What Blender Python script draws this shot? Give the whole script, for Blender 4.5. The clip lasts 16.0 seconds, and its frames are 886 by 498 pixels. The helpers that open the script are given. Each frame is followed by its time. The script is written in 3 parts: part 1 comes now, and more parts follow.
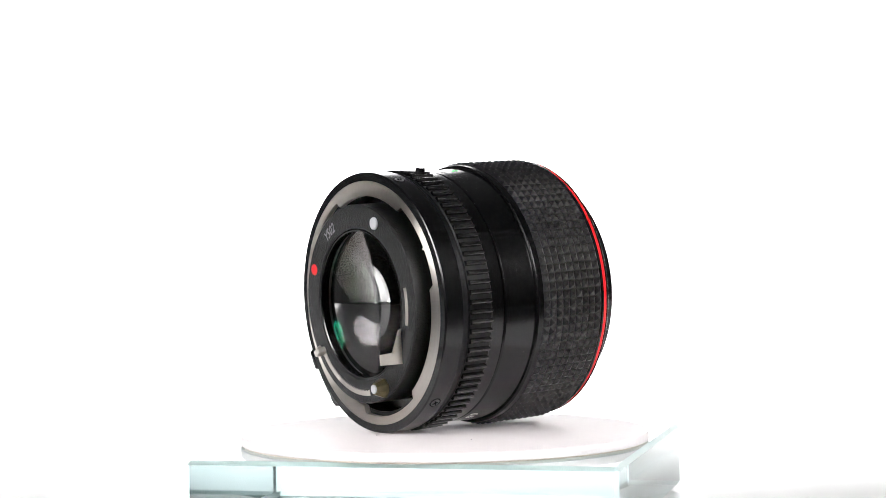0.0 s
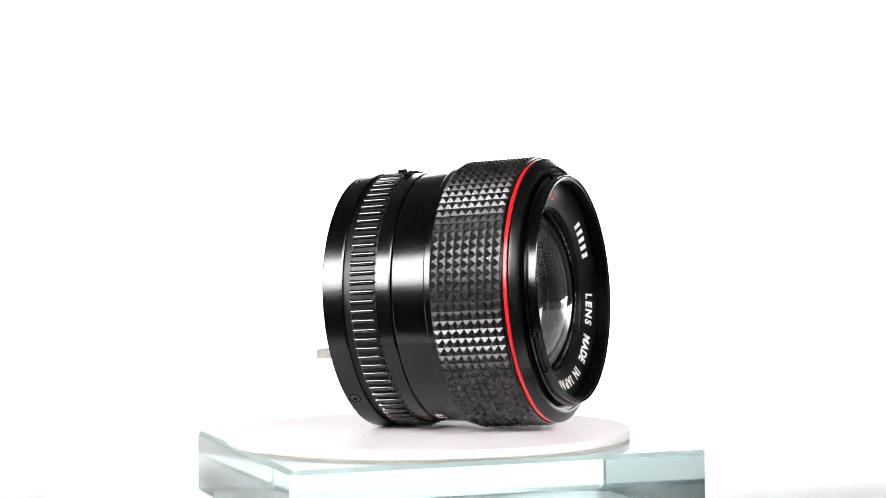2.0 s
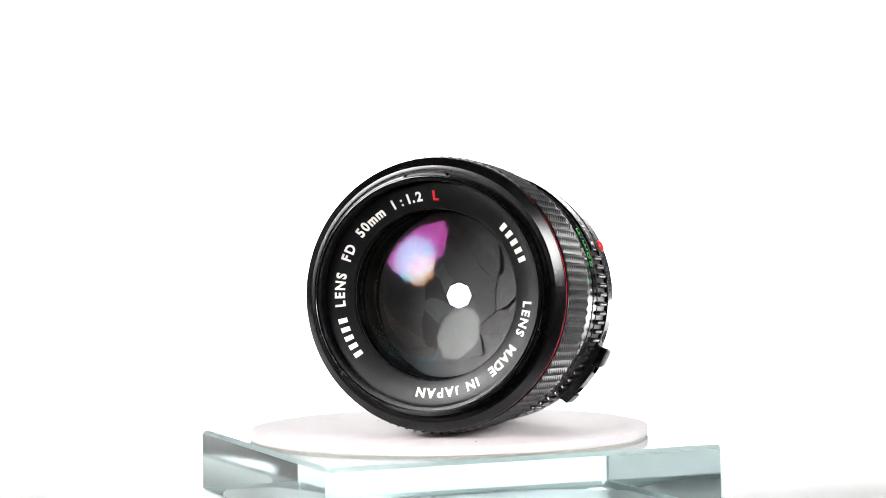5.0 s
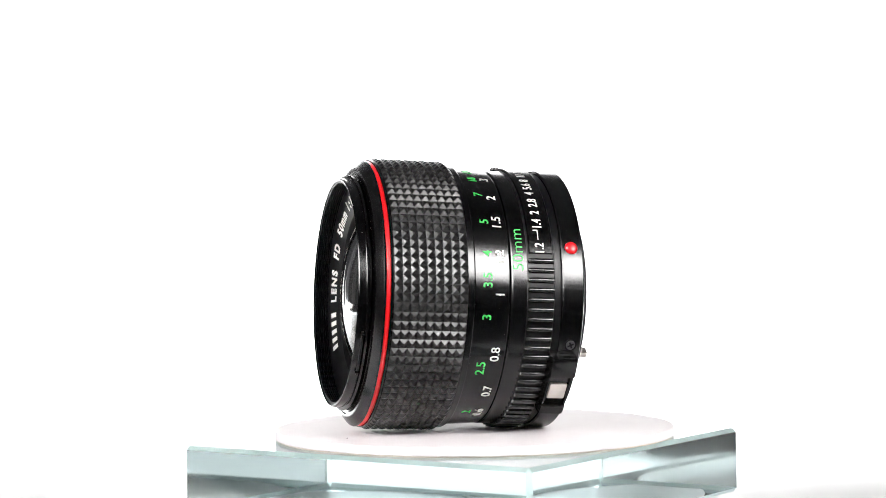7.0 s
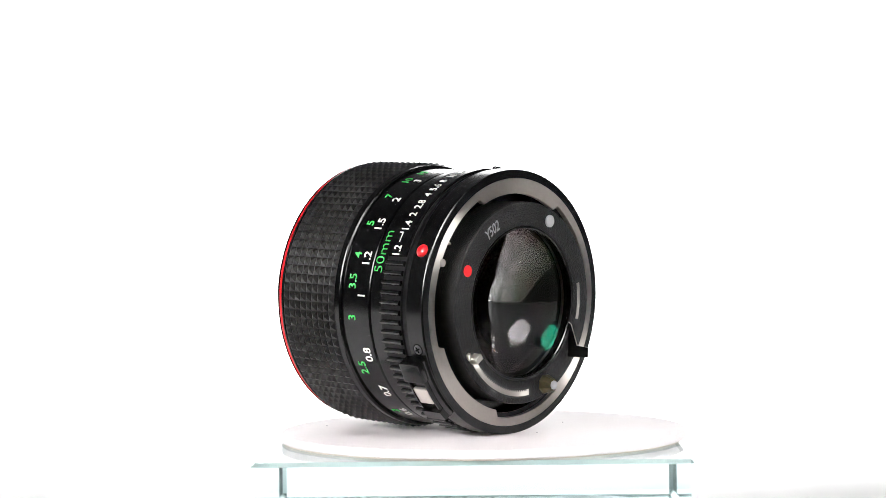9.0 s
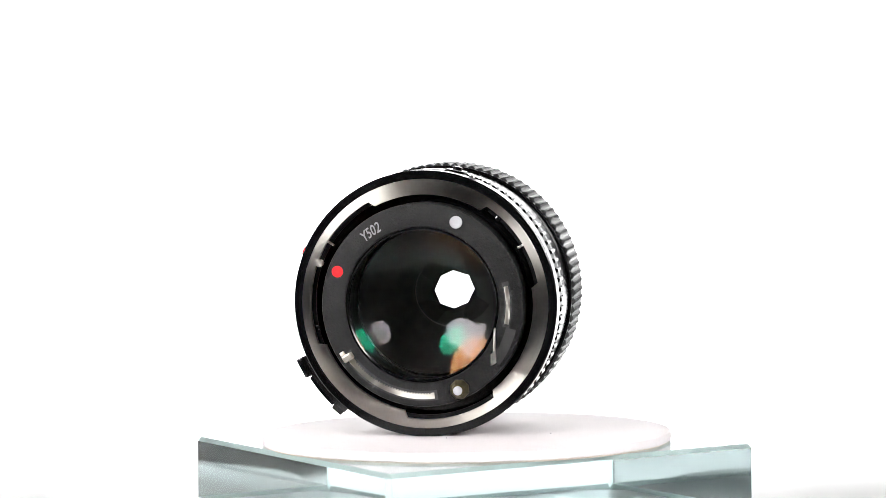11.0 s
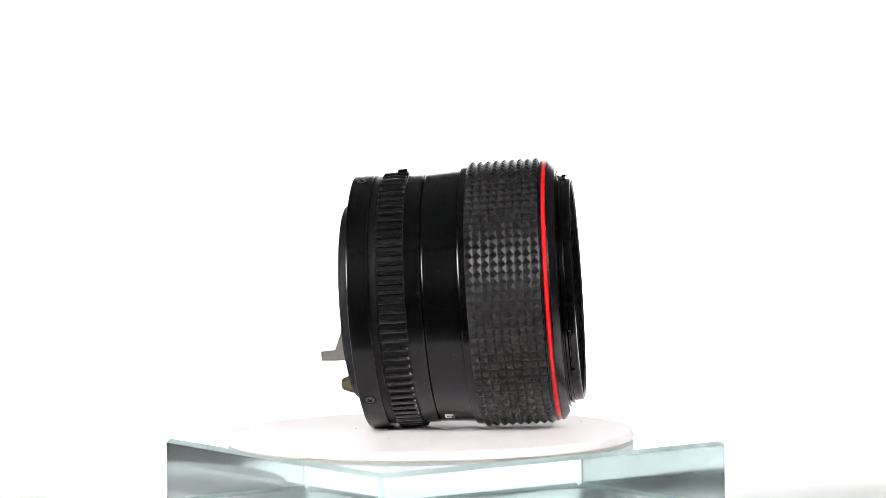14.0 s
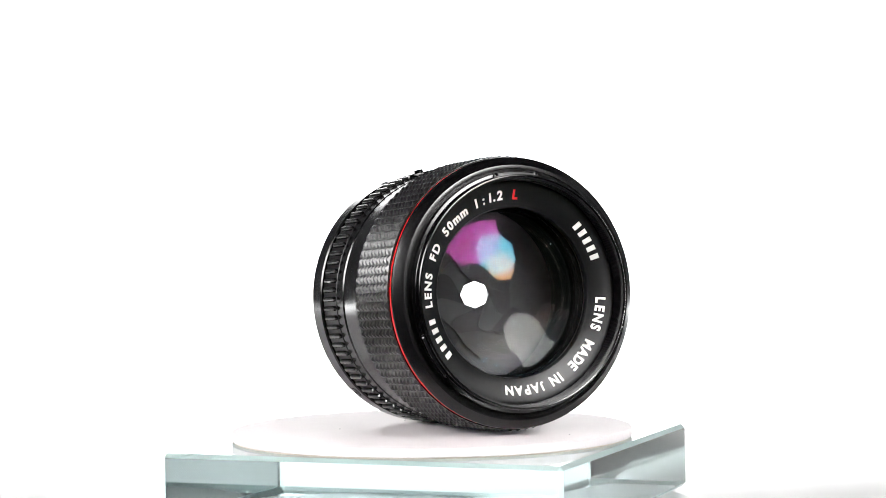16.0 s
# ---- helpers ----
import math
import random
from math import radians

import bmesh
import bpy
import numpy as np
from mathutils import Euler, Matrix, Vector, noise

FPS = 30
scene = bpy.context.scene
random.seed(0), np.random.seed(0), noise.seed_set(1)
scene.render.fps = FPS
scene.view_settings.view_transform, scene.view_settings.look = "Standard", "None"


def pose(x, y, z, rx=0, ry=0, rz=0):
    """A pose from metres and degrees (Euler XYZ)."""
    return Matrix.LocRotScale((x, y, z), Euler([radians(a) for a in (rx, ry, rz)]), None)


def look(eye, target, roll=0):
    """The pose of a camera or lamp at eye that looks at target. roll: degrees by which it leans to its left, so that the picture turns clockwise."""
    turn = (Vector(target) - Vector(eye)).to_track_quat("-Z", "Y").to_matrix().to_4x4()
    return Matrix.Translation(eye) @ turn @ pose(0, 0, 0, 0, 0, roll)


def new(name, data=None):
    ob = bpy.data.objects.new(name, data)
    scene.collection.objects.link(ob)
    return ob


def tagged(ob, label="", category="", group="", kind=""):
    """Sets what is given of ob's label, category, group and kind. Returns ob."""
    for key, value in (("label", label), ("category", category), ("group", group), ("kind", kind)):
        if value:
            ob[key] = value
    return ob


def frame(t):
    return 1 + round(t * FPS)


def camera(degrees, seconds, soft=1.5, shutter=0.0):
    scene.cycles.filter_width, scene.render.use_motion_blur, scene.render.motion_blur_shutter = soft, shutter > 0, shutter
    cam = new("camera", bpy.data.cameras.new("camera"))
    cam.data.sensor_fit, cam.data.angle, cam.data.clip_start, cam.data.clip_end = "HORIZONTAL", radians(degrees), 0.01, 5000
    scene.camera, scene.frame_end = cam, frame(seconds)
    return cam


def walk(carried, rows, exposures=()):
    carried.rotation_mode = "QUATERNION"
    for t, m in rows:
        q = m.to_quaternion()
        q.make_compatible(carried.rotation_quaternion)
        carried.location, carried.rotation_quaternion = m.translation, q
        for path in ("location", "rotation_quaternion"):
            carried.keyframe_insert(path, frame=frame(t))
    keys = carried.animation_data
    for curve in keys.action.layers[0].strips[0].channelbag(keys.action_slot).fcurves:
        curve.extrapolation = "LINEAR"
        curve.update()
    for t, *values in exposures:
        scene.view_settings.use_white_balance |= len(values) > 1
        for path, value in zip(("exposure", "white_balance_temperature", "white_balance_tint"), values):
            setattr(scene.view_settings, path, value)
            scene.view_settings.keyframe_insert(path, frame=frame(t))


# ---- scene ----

# ---------------------------------------------------------------- camera
SPIN = -28.631          # degrees a second of the turntable
cam = camera(24.61, 16.0, soft=0.8)
EYE = pose(0.00041, -0.49127, 0.04878, 89.364, 0.794, 0.324)
walk(cam, [(0, EYE), (16, EYE)])
cam.data.dof.use_dof, cam.data.dof.focus_distance, cam.data.dof.aperture_fstop = True, 0.472, 30.0

# ---------------------------------------------------------------- world and lights
scene.view_settings.exposure = 0.0
world = bpy.data.worlds.new("studio")
scene.world = world
world.use_nodes = True
world.node_tree.nodes["Background"].inputs[0].default_value = (0.9, 0.95, 1.0, 1)
world.node_tree.nodes["Background"].inputs[1].default_value = 0.03


def area_lamp(name, eye, target, sx, sy, watts, colour=(1, 1, 1)):
    d = bpy.data.lights.new(name, "AREA")
    d.shape, d.size, d.size_y, d.energy, d.color = "RECTANGLE", sx, sy, watts, colour
    ob = new(name, d)
    ob.matrix_world = look(eye, target)
    return ob


# added unseen lamps at both sides, turned to the paper backdrop to whiten it
area_lamp("added_backdrop_lamp", (-0.95, 0.6, 0.6), (-0.2, 2.3, 0.66), 0.5, 0.9, 165)
area_lamp("added_backdrop_lamp", (0.95, 0.6, 0.6), (0.2, 2.3, 0.66), 0.5, 0.9, 165)


# ---------------------------------------------------------------- materials
def mat(name, base, rough=0.5, metal=0.0, spec=0.5, grain=0.0, scale=800.0, bump=0.0, bump_scale=2000.0,
        stretch=(1, 1, 1), coat=0.0, dust=0.0):
    m = bpy.data.materials.new(name)
    m.use_nodes = True
    n, k = m.node_tree.nodes, m.node_tree.links
    b = n["Principled BSDF"]
    b.inputs["Roughness"].default_value = rough
    b.inputs["Metallic"].default_value = metal
    b.inputs["Specular IOR Level"].default_value = spec
    b.inputs["Coat Weight"].default_value = coat
    tc = n.new("ShaderNodeTexCoord")
    mp = n.new("ShaderNodeMapping")
    mp.inputs["Scale"].default_value = stretch
    k.new(tc.outputs["Object"], mp.inputs["Vector"])
    t1 = n.new("ShaderNodeTexNoise")
    t1.inputs["Scale"].default_value = scale
    t1.inputs["Detail"].default_value = 4
    k.new(mp.outputs[0], t1.inputs["Vector"])
    t2 = n.new("ShaderNodeTexNoise")
    t2.inputs["Scale"].default_value = scale * 0.07
    t2.inputs["Detail"].default_value = 3
    k.new(mp.outputs[0], t2.inputs["Vector"])
    add = n.new("ShaderNodeMath")
    add.operation = "ADD"
    k.new(t1.outputs[0], add.inputs[0])
    k.new(t2.outputs[0], add.inputs[1])
    mr = n.new("ShaderNodeMapRange")
    mr.inputs["From Min"].default_value = 0.6
    mr.inputs["From Max"].default_value = 1.4
    mr.inputs["To Min"].default_value = 1 - grain
    mr.inputs["To Max"].default_value = 1 + grain
    k.new(add.outputs[0], mr.inputs["Value"])
    mx = n.new("ShaderNodeMix")
    mx.data_type, mx.blend_type = "RGBA", "MULTIPLY"
    mx.inputs[0].default_value = 1.0
    mx.inputs[6].default_value = (*base, 1)
    k.new(mr.outputs[0], mx.inputs[7])
    col = mx.outputs[2]
    if dust:
        sp = n.new("ShaderNodeTexVoronoi")
        sp.inputs["Scale"].default_value = 420
        k.new(tc.outputs["Object"], sp.inputs["Vector"])
        lt = n.new("ShaderNodeMath")
        lt.operation, lt.inputs[1].default_value = "LESS_THAN", dust
        k.new(sp.outputs["Distance"], lt.inputs[0])
        md = n.new("ShaderNodeMix")
        md.data_type = "RGBA"
        k.new(lt.outputs[0], md.inputs[0])
        k.new(col, md.inputs[6])
        md.inputs[7].default_value = (0.22, 0.22, 0.22, 1)
        col = md.outputs[2]
    k.new(col, b.inputs["Base Color"])
    rr = n.new("ShaderNodeMapRange")
    rr.inputs["To Min"].default_value = max(rough - 0.06, 0.02)
    rr.inputs["To Max"].default_value = rough + 0.06
    k.new(t2.outputs[0], rr.inputs["Value"])
    k.new(rr.outputs[0], b.inputs["Roughness"])
    if bump:
        t3 = n.new("ShaderNodeTexNoise")
        t3.inputs["Scale"].default_value = bump_scale
        t3.inputs["Detail"].default_value = 3
        k.new(mp.outputs[0], t3.inputs["Vector"])
        bp = n.new("ShaderNodeBump")
        bp.inputs["Strength"].default_value = bump
        bp.inputs["Distance"].default_value = 0.0002
        k.new(t3.outputs[0], bp.inputs["Height"])
        k.new(bp.outputs[0], b.inputs["Normal"])
    return m


def glass_mat(name, tint=(1, 1, 1), ior=1.5, spec_tint=(1, 1, 1), rough=0.0, level=0.5):
    m = bpy.data.materials.new(name)
    m.use_nodes = True
    b = m.node_tree.nodes["Principled BSDF"]
    b.inputs["Base Color"].default_value = (*tint, 1)
    b.inputs["Roughness"].default_value = rough
    b.inputs["IOR"].default_value = ior
    b.inputs["Transmission Weight"].default_value = 1
    b.inputs["Specular Tint"].default_value = (*spec_tint, 1)
    b.inputs["Specular IOR Level"].default_value = level
    return m


PAINT = mat("black_satin_paint", (0.0022, 0.0022, 0.0025), 0.18, spec=0.34, grain=0.2, bump=0.012, bump_scale=5000, dust=0.028)
PAINT_MATT = mat("matt_black_paint", (0.003, 0.003, 0.0033), 0.38, spec=0.25, grain=0.2, bump=0.05, bump_scale=7000)
FRONT_PAINT = mat("black_semi_gloss_paint", (0.0025, 0.0025, 0.0028), 0.24, spec=0.34, grain=0.2, bump=0.02, bump_scale=5000)
BAFFLE_AND_SHADE = mat("flat_black_baffle_paint_and_slot_shade", (0.0015, 0.0015, 0.0016), 0.8, spec=0.05, grain=0.2)
SATIN = mat("black_satin_enamel", (0.0025, 0.0025, 0.0028), 0.2, spec=0.36, grain=0.2, bump=0.015, bump_scale=6000, dust=0.02)
RIB = mat("black_moulded_plastic", (0.006, 0.006, 0.0063), 0.22, spec=0.6, grain=0.2, bump=0.01, bump_scale=6000)
RUBBER = mat("black_rubber", (0.006, 0.006, 0.0063), 0.36, spec=0.5, grain=0.1, dust=0.02)
CRINKLE = mat("crinkle_black_paint", (0.0045, 0.0044, 0.0047), 0.45, spec=0.3, grain=0.7, scale=2600, bump=1.0, bump_scale=2600)
RED = mat("red_paint", (0.75, 0.008, 0.014), 0.3, grain=0.08)
WHITE = mat("white_ink", (0.82, 0.81, 0.78), 0.5, grain=0.05)
GREEN = mat("green_ink", (0.04, 0.56, 0.09), 0.5, grain=0.06)
RED_INK = mat("red_ink", (0.7, 0.01, 0.015), 0.5, grain=0.06)
GREY_INK = mat("pale_grey_ink", (0.2, 0.2, 0.21), 0.5, grain=0.06)
STEEL = mat("brushed_steel", (0.5, 0.475, 0.44), 0.4, metal=1.0, grain=0.06, scale=1500)
STEEL.node_tree.nodes["Principled BSDF"].inputs["Anisotropic"].default_value = 0.95
STEEL.node_tree.nodes["Principled BSDF"].inputs["Anisotropic Rotation"].default_value = 0.25
tangent = STEEL.node_tree.nodes.new("ShaderNodeTangent")
tangent.direction_type, tangent.axis = "RADIAL", "X"
STEEL.node_tree.links.new(tangent.outputs[0], STEEL.node_tree.nodes["Principled BSDF"].inputs["Tangent"])
CHROME = mat("satin_nickel", (0.62, 0.59, 0.55), 0.34, metal=0.9, grain=0.06, bump=0.05)
SCREW = mat("dark_screw_steel", (0.07, 0.07, 0.073), 0.36, metal=0.5, grain=0.2)
BRASS = mat("dull_brass", (0.10, 0.085, 0.045), 0.4, metal=0.7, grain=0.2)
PIN_GREY = mat("grey_pin_metal", (0.42, 0.43, 0.45), 0.45, metal=0.3, grain=0.1)
BLADE = mat("iris_blade_metal", (0.028, 0.028, 0.03), 0.4, metal=0.3, grain=0.2)
info = BLADE.node_tree.nodes.new("ShaderNodeObjectInfo")
tone = BLADE.node_tree.nodes.new("ShaderNodeMix")
tone.data_type, tone.blend_type = "RGBA", "MULTIPLY"
tone.inputs[0].default_value = 1.0
ramp = BLADE.node_tree.nodes.new("ShaderNodeMapRange")
ramp.inputs["To Min"].default_value, ramp.inputs["To Max"].default_value = 0.45, 1.7
BLADE.node_tree.links.new(info.outputs["Random"], ramp.inputs["Value"])
paint = BLADE.node_tree.nodes["Principled BSDF"].inputs["Base Color"]
BLADE.node_tree.links.new(paint.links[0].from_socket, tone.inputs[6])
BLADE.node_tree.links.new(ramp.outputs[0], tone.inputs[7])
BLADE.node_tree.links.new(tone.outputs[2], paint)
COVER = mat("white_leatherette", (0.75, 0.705, 0.72), 0.6, grain=0.03, scale=1200, bump=0.5, bump_scale=1300)
EDGE = mat("pale_fibreboard_edge", (0.76, 0.68, 0.60), 0.7, grain=0.08, scale=1200)
PAPER = mat("white_backdrop_paper", (0.86, 0.86, 0.86), 0.85, spec=0.2, grain=0.01, scale=30)
PLASTIC = mat("white_plastic", (0.72, 0.72, 0.72), 0.4, grain=0.02)
WALL = mat("grey_studio_wall", (0.1, 0.1, 0.1), 0.8, grain=0.15, scale=6)
CURTAIN = mat("dark_studio_paint", (0.03, 0.03, 0.032), 0.85, grain=0.15, scale=6)
# softbox cloth; the same black also paints the shade in the lens's rear slots
FABRIC_AND_SHADE = mat("black_softbox_fabric_and_slot_shade", (0.02, 0.02, 0.02), 0.7, grain=0.2, scale=300)
PLATE_GLASS = glass_mat("clear_plate_glass", (0.69, 0.85, 0.87), 1.5, rough=0.05)
BEVEL_GLASS = glass_mat("ground_bevel_glass", (0.68, 0.88, 0.86), 1.5, rough=0.3)
BEVEL_GLASS.node_tree.nodes["Principled BSDF"].inputs["Transmission Weight"].default_value = 0.7
FRONT_COAT = glass_mat("blue_coated_glass", (1, 1, 1), 1.7, (0.03, 0.17, 0.25))
MAGENTA_COAT = glass_mat("magenta_coated_glass", (1, 1, 1), 1.7, (0.26, 0.035, 0.2))
AMBER_COAT = glass_mat("amber_coated_glass", (1, 1, 1), 1.7, (0.33, 0.17, 0.05))
ORANGE_COAT = glass_mat("orange_coated_glass", (1, 1, 1), 1.7, (0.33, 0.135, 0.035))
TEAL_COAT = glass_mat("teal_coated_glass", (1, 1, 1), 1.7, (0.006, 0.25, 0.15))
DIM_COAT = glass_mat("brown_coated_glass", (1, 1, 1), 1.7, (0.06, 0.045, 0.04))
GREY_COAT = glass_mat("grey_coated_glass", (1, 1, 1), 1.7, (0.15, 0.15, 0.15))
PALE_COAT = glass_mat("pale_coated_glass", (1, 1, 1), 1.7, (0.2, 0.195, 0.21))


def diffuser_mat(name, colour, core, rim, radius):
    """Lit cloth, brighter in the middle, where the lamp stands behind it."""
    m = bpy.data.materials.new(name)
    m.use_nodes = True
    n, k = m.node_tree.nodes, m.node_tree.links
    b = n["Principled BSDF"]
    b.inputs["Base Color"].default_value = (0.8, 0.8, 0.8, 1)
    b.inputs["Emission Color"].default_value = (*colour, 1)
    tc, ln, mr = n.new("ShaderNodeTexCoord"), n.new("ShaderNodeVectorMath"), n.new("ShaderNodeMapRange")
    ln.operation = "LENGTH"
    k.new(tc.outputs["Object"], ln.inputs[0])
    k.new(ln.outputs["Value"], mr.inputs["Value"])
    mr.inputs["From Max"].default_value = radius
    mr.inputs["To Min"].default_value, mr.inputs["To Max"].default_value = core, rim
    mr.interpolation_type = "SMOOTHSTEP"
    k.new(mr.outputs[0], b.inputs["Emission Strength"])
    return m


DIFFUSER = diffuser_mat("lit_softbox_diffuser", (1, 0.985, 0.975), 34.0, 21.0, 0.22)

# ---------------------------------------------------------------- mesh helpers (lens parts are drawn in millimetres)
MM = 0.001
LENS_POSE = pose(0, 0, 0, 0, 0, 35.1) @ pose(0.00128, 0.00319, 0.03205) @ pose(0, 0, 0, 0, -2.91, 0)


def link_mesh(name, bm, material, angle=30, scale=MM):
    bmesh.ops.scale(bm, vec=(scale,) * 3, verts=bm.verts)
    bmesh.ops.recalc_face_normals(bm, faces=bm.faces)
    me = bpy.data.meshes.new(name)
    bm.to_mesh(me)
    bm.free()
    me.shade_smooth()
    me.set_sharp_from_angle(angle=radians(angle))
    for m in material if isinstance(material, (list, tuple)) else [material]:
        me.materials.append(m)
    return new(name, me)


def part(name, bm, material, parent, label="", angle=30):
    ob = link_mesh(name, bm, material, angle)
    ob.parent = parent
    if parent.type == "EMPTY":
        ob.matrix_local = LENS_POSE
    return tagged(ob, label)


def lathe(profile, steps=128, closed=True, bm=None, slots=None):
    """Turns a profile of (s, r) round the lens's axis; a point with r = 0 is one vertex."""
    bm = bm or bmesh.new()
    rings = []
    for s, r in profile:
        if r < 1e-6:
            rings.append([bm.verts.new((s, 0, 0))])
        else:
            rings.append([bm.verts.new((s, r * math.sin(2 * math.pi * i / steps), r * math.cos(2 * math.pi * i / steps)))
                          for i in range(steps)])
    pairs = list(zip(rings, rings[1:])) + ([(rings[-1], rings[0])] if closed else [])
    for j, (a, b) in enumerate(pairs):
        for i in range(steps):
            n = (i + 1) % steps
            if len(a) == 1 and len(b) == 1:
                continue
            if len(a) == 1:
                f = bm.faces.new((a[0], b[i], b[n]))
            elif len(b) == 1:
                f = bm.faces.new((a[i], b[0], a[n]))
            else:
                f = bm.faces.new((a[i], b[i], b[n], a[n]))
            if slots:
                f.material_index = slots[j]
    return bm


def around(phi, r, s=0.0):
    """A point at the angle phi (degrees from the top, clockwise as seen from the front), radius r and depth s."""
    a = radians(phi)
    return Vector((s, r * math.sin(a), r * math.cos(a)))


def sector(s0, s1, r0, r1, p0, p1, steps=12, bm=None, inset=0.0):
    """A solid piece of a ring between two depths, radii and angles, with the outer face drawn in a little."""
    bm = bm or bmesh.new()
    rows = []
    for i in range(steps + 1):
        p = p0 + (p1 - p0) * i / steps
        q = p
        if inset:
            e = math.degrees(inset / r1)
            q = min(max(p, p0 + e), p1 - e)
        rows.append([bm.verts.new(around(p, r0, s0)), bm.verts.new(around(p, r0, s1)),
                     bm.verts.new(around(q, r1, s1 - inset * (1 if s1 > s0 else -1))),
                     bm.verts.new(around(q, r1, s0 + inset * (1 if s1 > s0 else -1)))])
    for a, b in zip(rows, rows[1:]):
        for k in range(4):
            bm.faces.new((a[k], a[(k + 1) % 4], b[(k + 1) % 4], b[k]))
    bm.faces.new(rows[0])
    bm.faces.new(rows[-1][::-1])
    return bm


def knob(profile, m, steps=24, bm=None, capped=True):
    """A small turned piece: profile of (height, radius) about the z axis of the pose m."""
    bm = bm or bmesh.new()
    rings = []
    for z, r in profile:
        if r < 1e-6:
            rings.append([bm.verts.new(m @ Vector((0, 0, z)))])
        else:
            rings.append([bm.verts.new(m @ Vector((r * math.cos(2 * math.pi * i / steps), r * math.sin(2 * math.pi * i / steps), z)))
                          for i in range(steps)])
    for a, b in zip(rings, rings[1:]):
        for i in range(steps):
            n = (i + 1) % steps
            if len(a) == 1:
                bm.faces.new((a[0], b[i], b[n]))
            elif len(b) == 1:
                bm.faces.new((a[i], b[0], a[n]))
            else:
                bm.faces.new((a[i], b[i], b[n], a[n]))
    for ring in (rings[0], rings[-1]):
        if capped and len(ring) > 2:
            bm.faces.new(ring)
    return bm


def outward(phi, r, s):
    """A frame on the barrel: z points away from the axis, x towards the front."""
    z = around(phi, 1.0)
    x = Vector((1, 0, 0))
    y = z.cross(x)
    return Matrix.Translation(around(phi, r, s)) @ Matrix((x, y, z)).transposed().to_4x4()


def facing(phi, r, s, way):
    """A frame on a face across the axis: z points along the axis (way is 1 to the front, -1 to the back), y outwards."""
    z, y = Vector((way, 0, 0)), around(phi, 1.0)
    x = y.cross(z)
    return Matrix.Translation(around(phi, r, s)) @ Matrix((x, y, z)).transposed().to_4x4()


def box(m, sx, sy, sz, bevel=0.1):
    """A bevelled block with its foot on the pose m's ground."""
    bm = bmesh.new()
    bmesh.ops.create_cube(bm, size=1)
    for v in bm.verts:
        v.co = Vector((v.co.x * sx, v.co.y * sy, (v.co.z + 0.5) * sz))
    bmesh.ops.bevel(bm, geom=bm.edges[:], offset=bevel, segments=2, affect="EDGES", profile=0.5)
    bmesh.ops.transform(bm, matrix=m, verts=bm.verts)
    return bm


GLYPHS = {}


def glyphs(text, size, weight=0.012):
    """Triangles of a word in the built-in font, centred, of that capital height."""
    key = (text, weight)
    if key not in GLYPHS:
        cu = bpy.data.curves.new("word", "FONT")
        cu.body, cu.size, cu.resolution_u = text, 1.0, 4
        cu.offset = weight
        ob = new("word", cu)
        dg = bpy.context.evaluated_depsgraph_get()
        dg.update()
        me = ob.evaluated_get(dg).to_mesh()
        vs = [tuple(v.co) for v in me.vertices]
        fs = [tuple(p.vertices) for p in me.polygons]
        bpy.data.objects.remove(ob)
        bpy.data.curves.remove(cu)
        xs = [v[0] for v in vs]
        mid = (min(xs) + max(xs)) / 2
        if text == "J":
            # the built-in letter hangs below the line; the engraved one stands on it
            low = min(v[1] for v in vs)
            vs = [(x, (y - low) * 0.7 / (0.7 - low), z) for x, y, z in vs]
        GLYPHS[key] = ([(x - mid, y - 0.35) for x, y, z in vs], fs)
    vs, fs = GLYPHS[key]
    k = size / 0.7
    return [(x * k, y * k) for x, y in vs], fs


def stamp(bm, vs, fs, place, high=0.05):
    """Raises flat glyphs into thin letters: place(x, y, h) gives the point."""
    base = [bm.verts.new(place(x, y, 0.0)) for x, y in vs]
    top = [bm.verts.new(place(x, y, high)) for x, y in vs]
    count = {}
    for f in fs:
        bm.faces.new([top[i] for i in f])
        for a, b in zip(f, f[1:] + f[:1]):
            count[(a, b)] = 1
    for a, b in count:
        if (b, a) not in count:
            bm.faces.new((base[a], base[b], top[b], top[a]))
    return bm


def barrel_word(text, phi, s, r, size, stretch=1.0, slope=0.0, weight=0.012):
    """A word on the barrel that reads round the axis, its tops to the front."""
    vs, fs = glyphs(text, size, weight)

    def place(x, y, h):
        return around(phi - math.degrees(x * stretch / r), r + 0.01 + slope * y + h, s + y)
    return stamp(bmesh.new(), vs, fs, place)


CONE = 0.398          # how far the name ring rises outwards


def ring_word(text, first, step, s, r, size, bm=None):
    """A word round the front face, clockwise, its tops outwards; first: the angle of its first letter; step: the mean pitch."""
    bm = bm or bmesh.new()
    wide = []
    for ch in text:
        xs = [x for x, y in glyphs(ch, size, 0.04)[0]]
        wide.append(max(xs) - min(xs))
    at = [0.0]
    for p, q in zip(wide, wide[1:]):
        at.append(at[-1] + (p + q) / 2 + size * (0.28 if min(p, q) > size * 0.3 else 0.16))
    k = step * (len(text) - 1) / at[-1] if at[-1] else 0.0
    for ch, place in zip(text, at):
        vs, fs = glyphs(ch, size, 0.04)
        stamp(bm, vs, fs, lambda x, y, h: around(first + place * k + math.degrees(x / r), r + y, s + CONE * y + 0.01 + h))
    return bm


# ---------------------------------------------------------------- the studio
TABLE_Z = -0.055


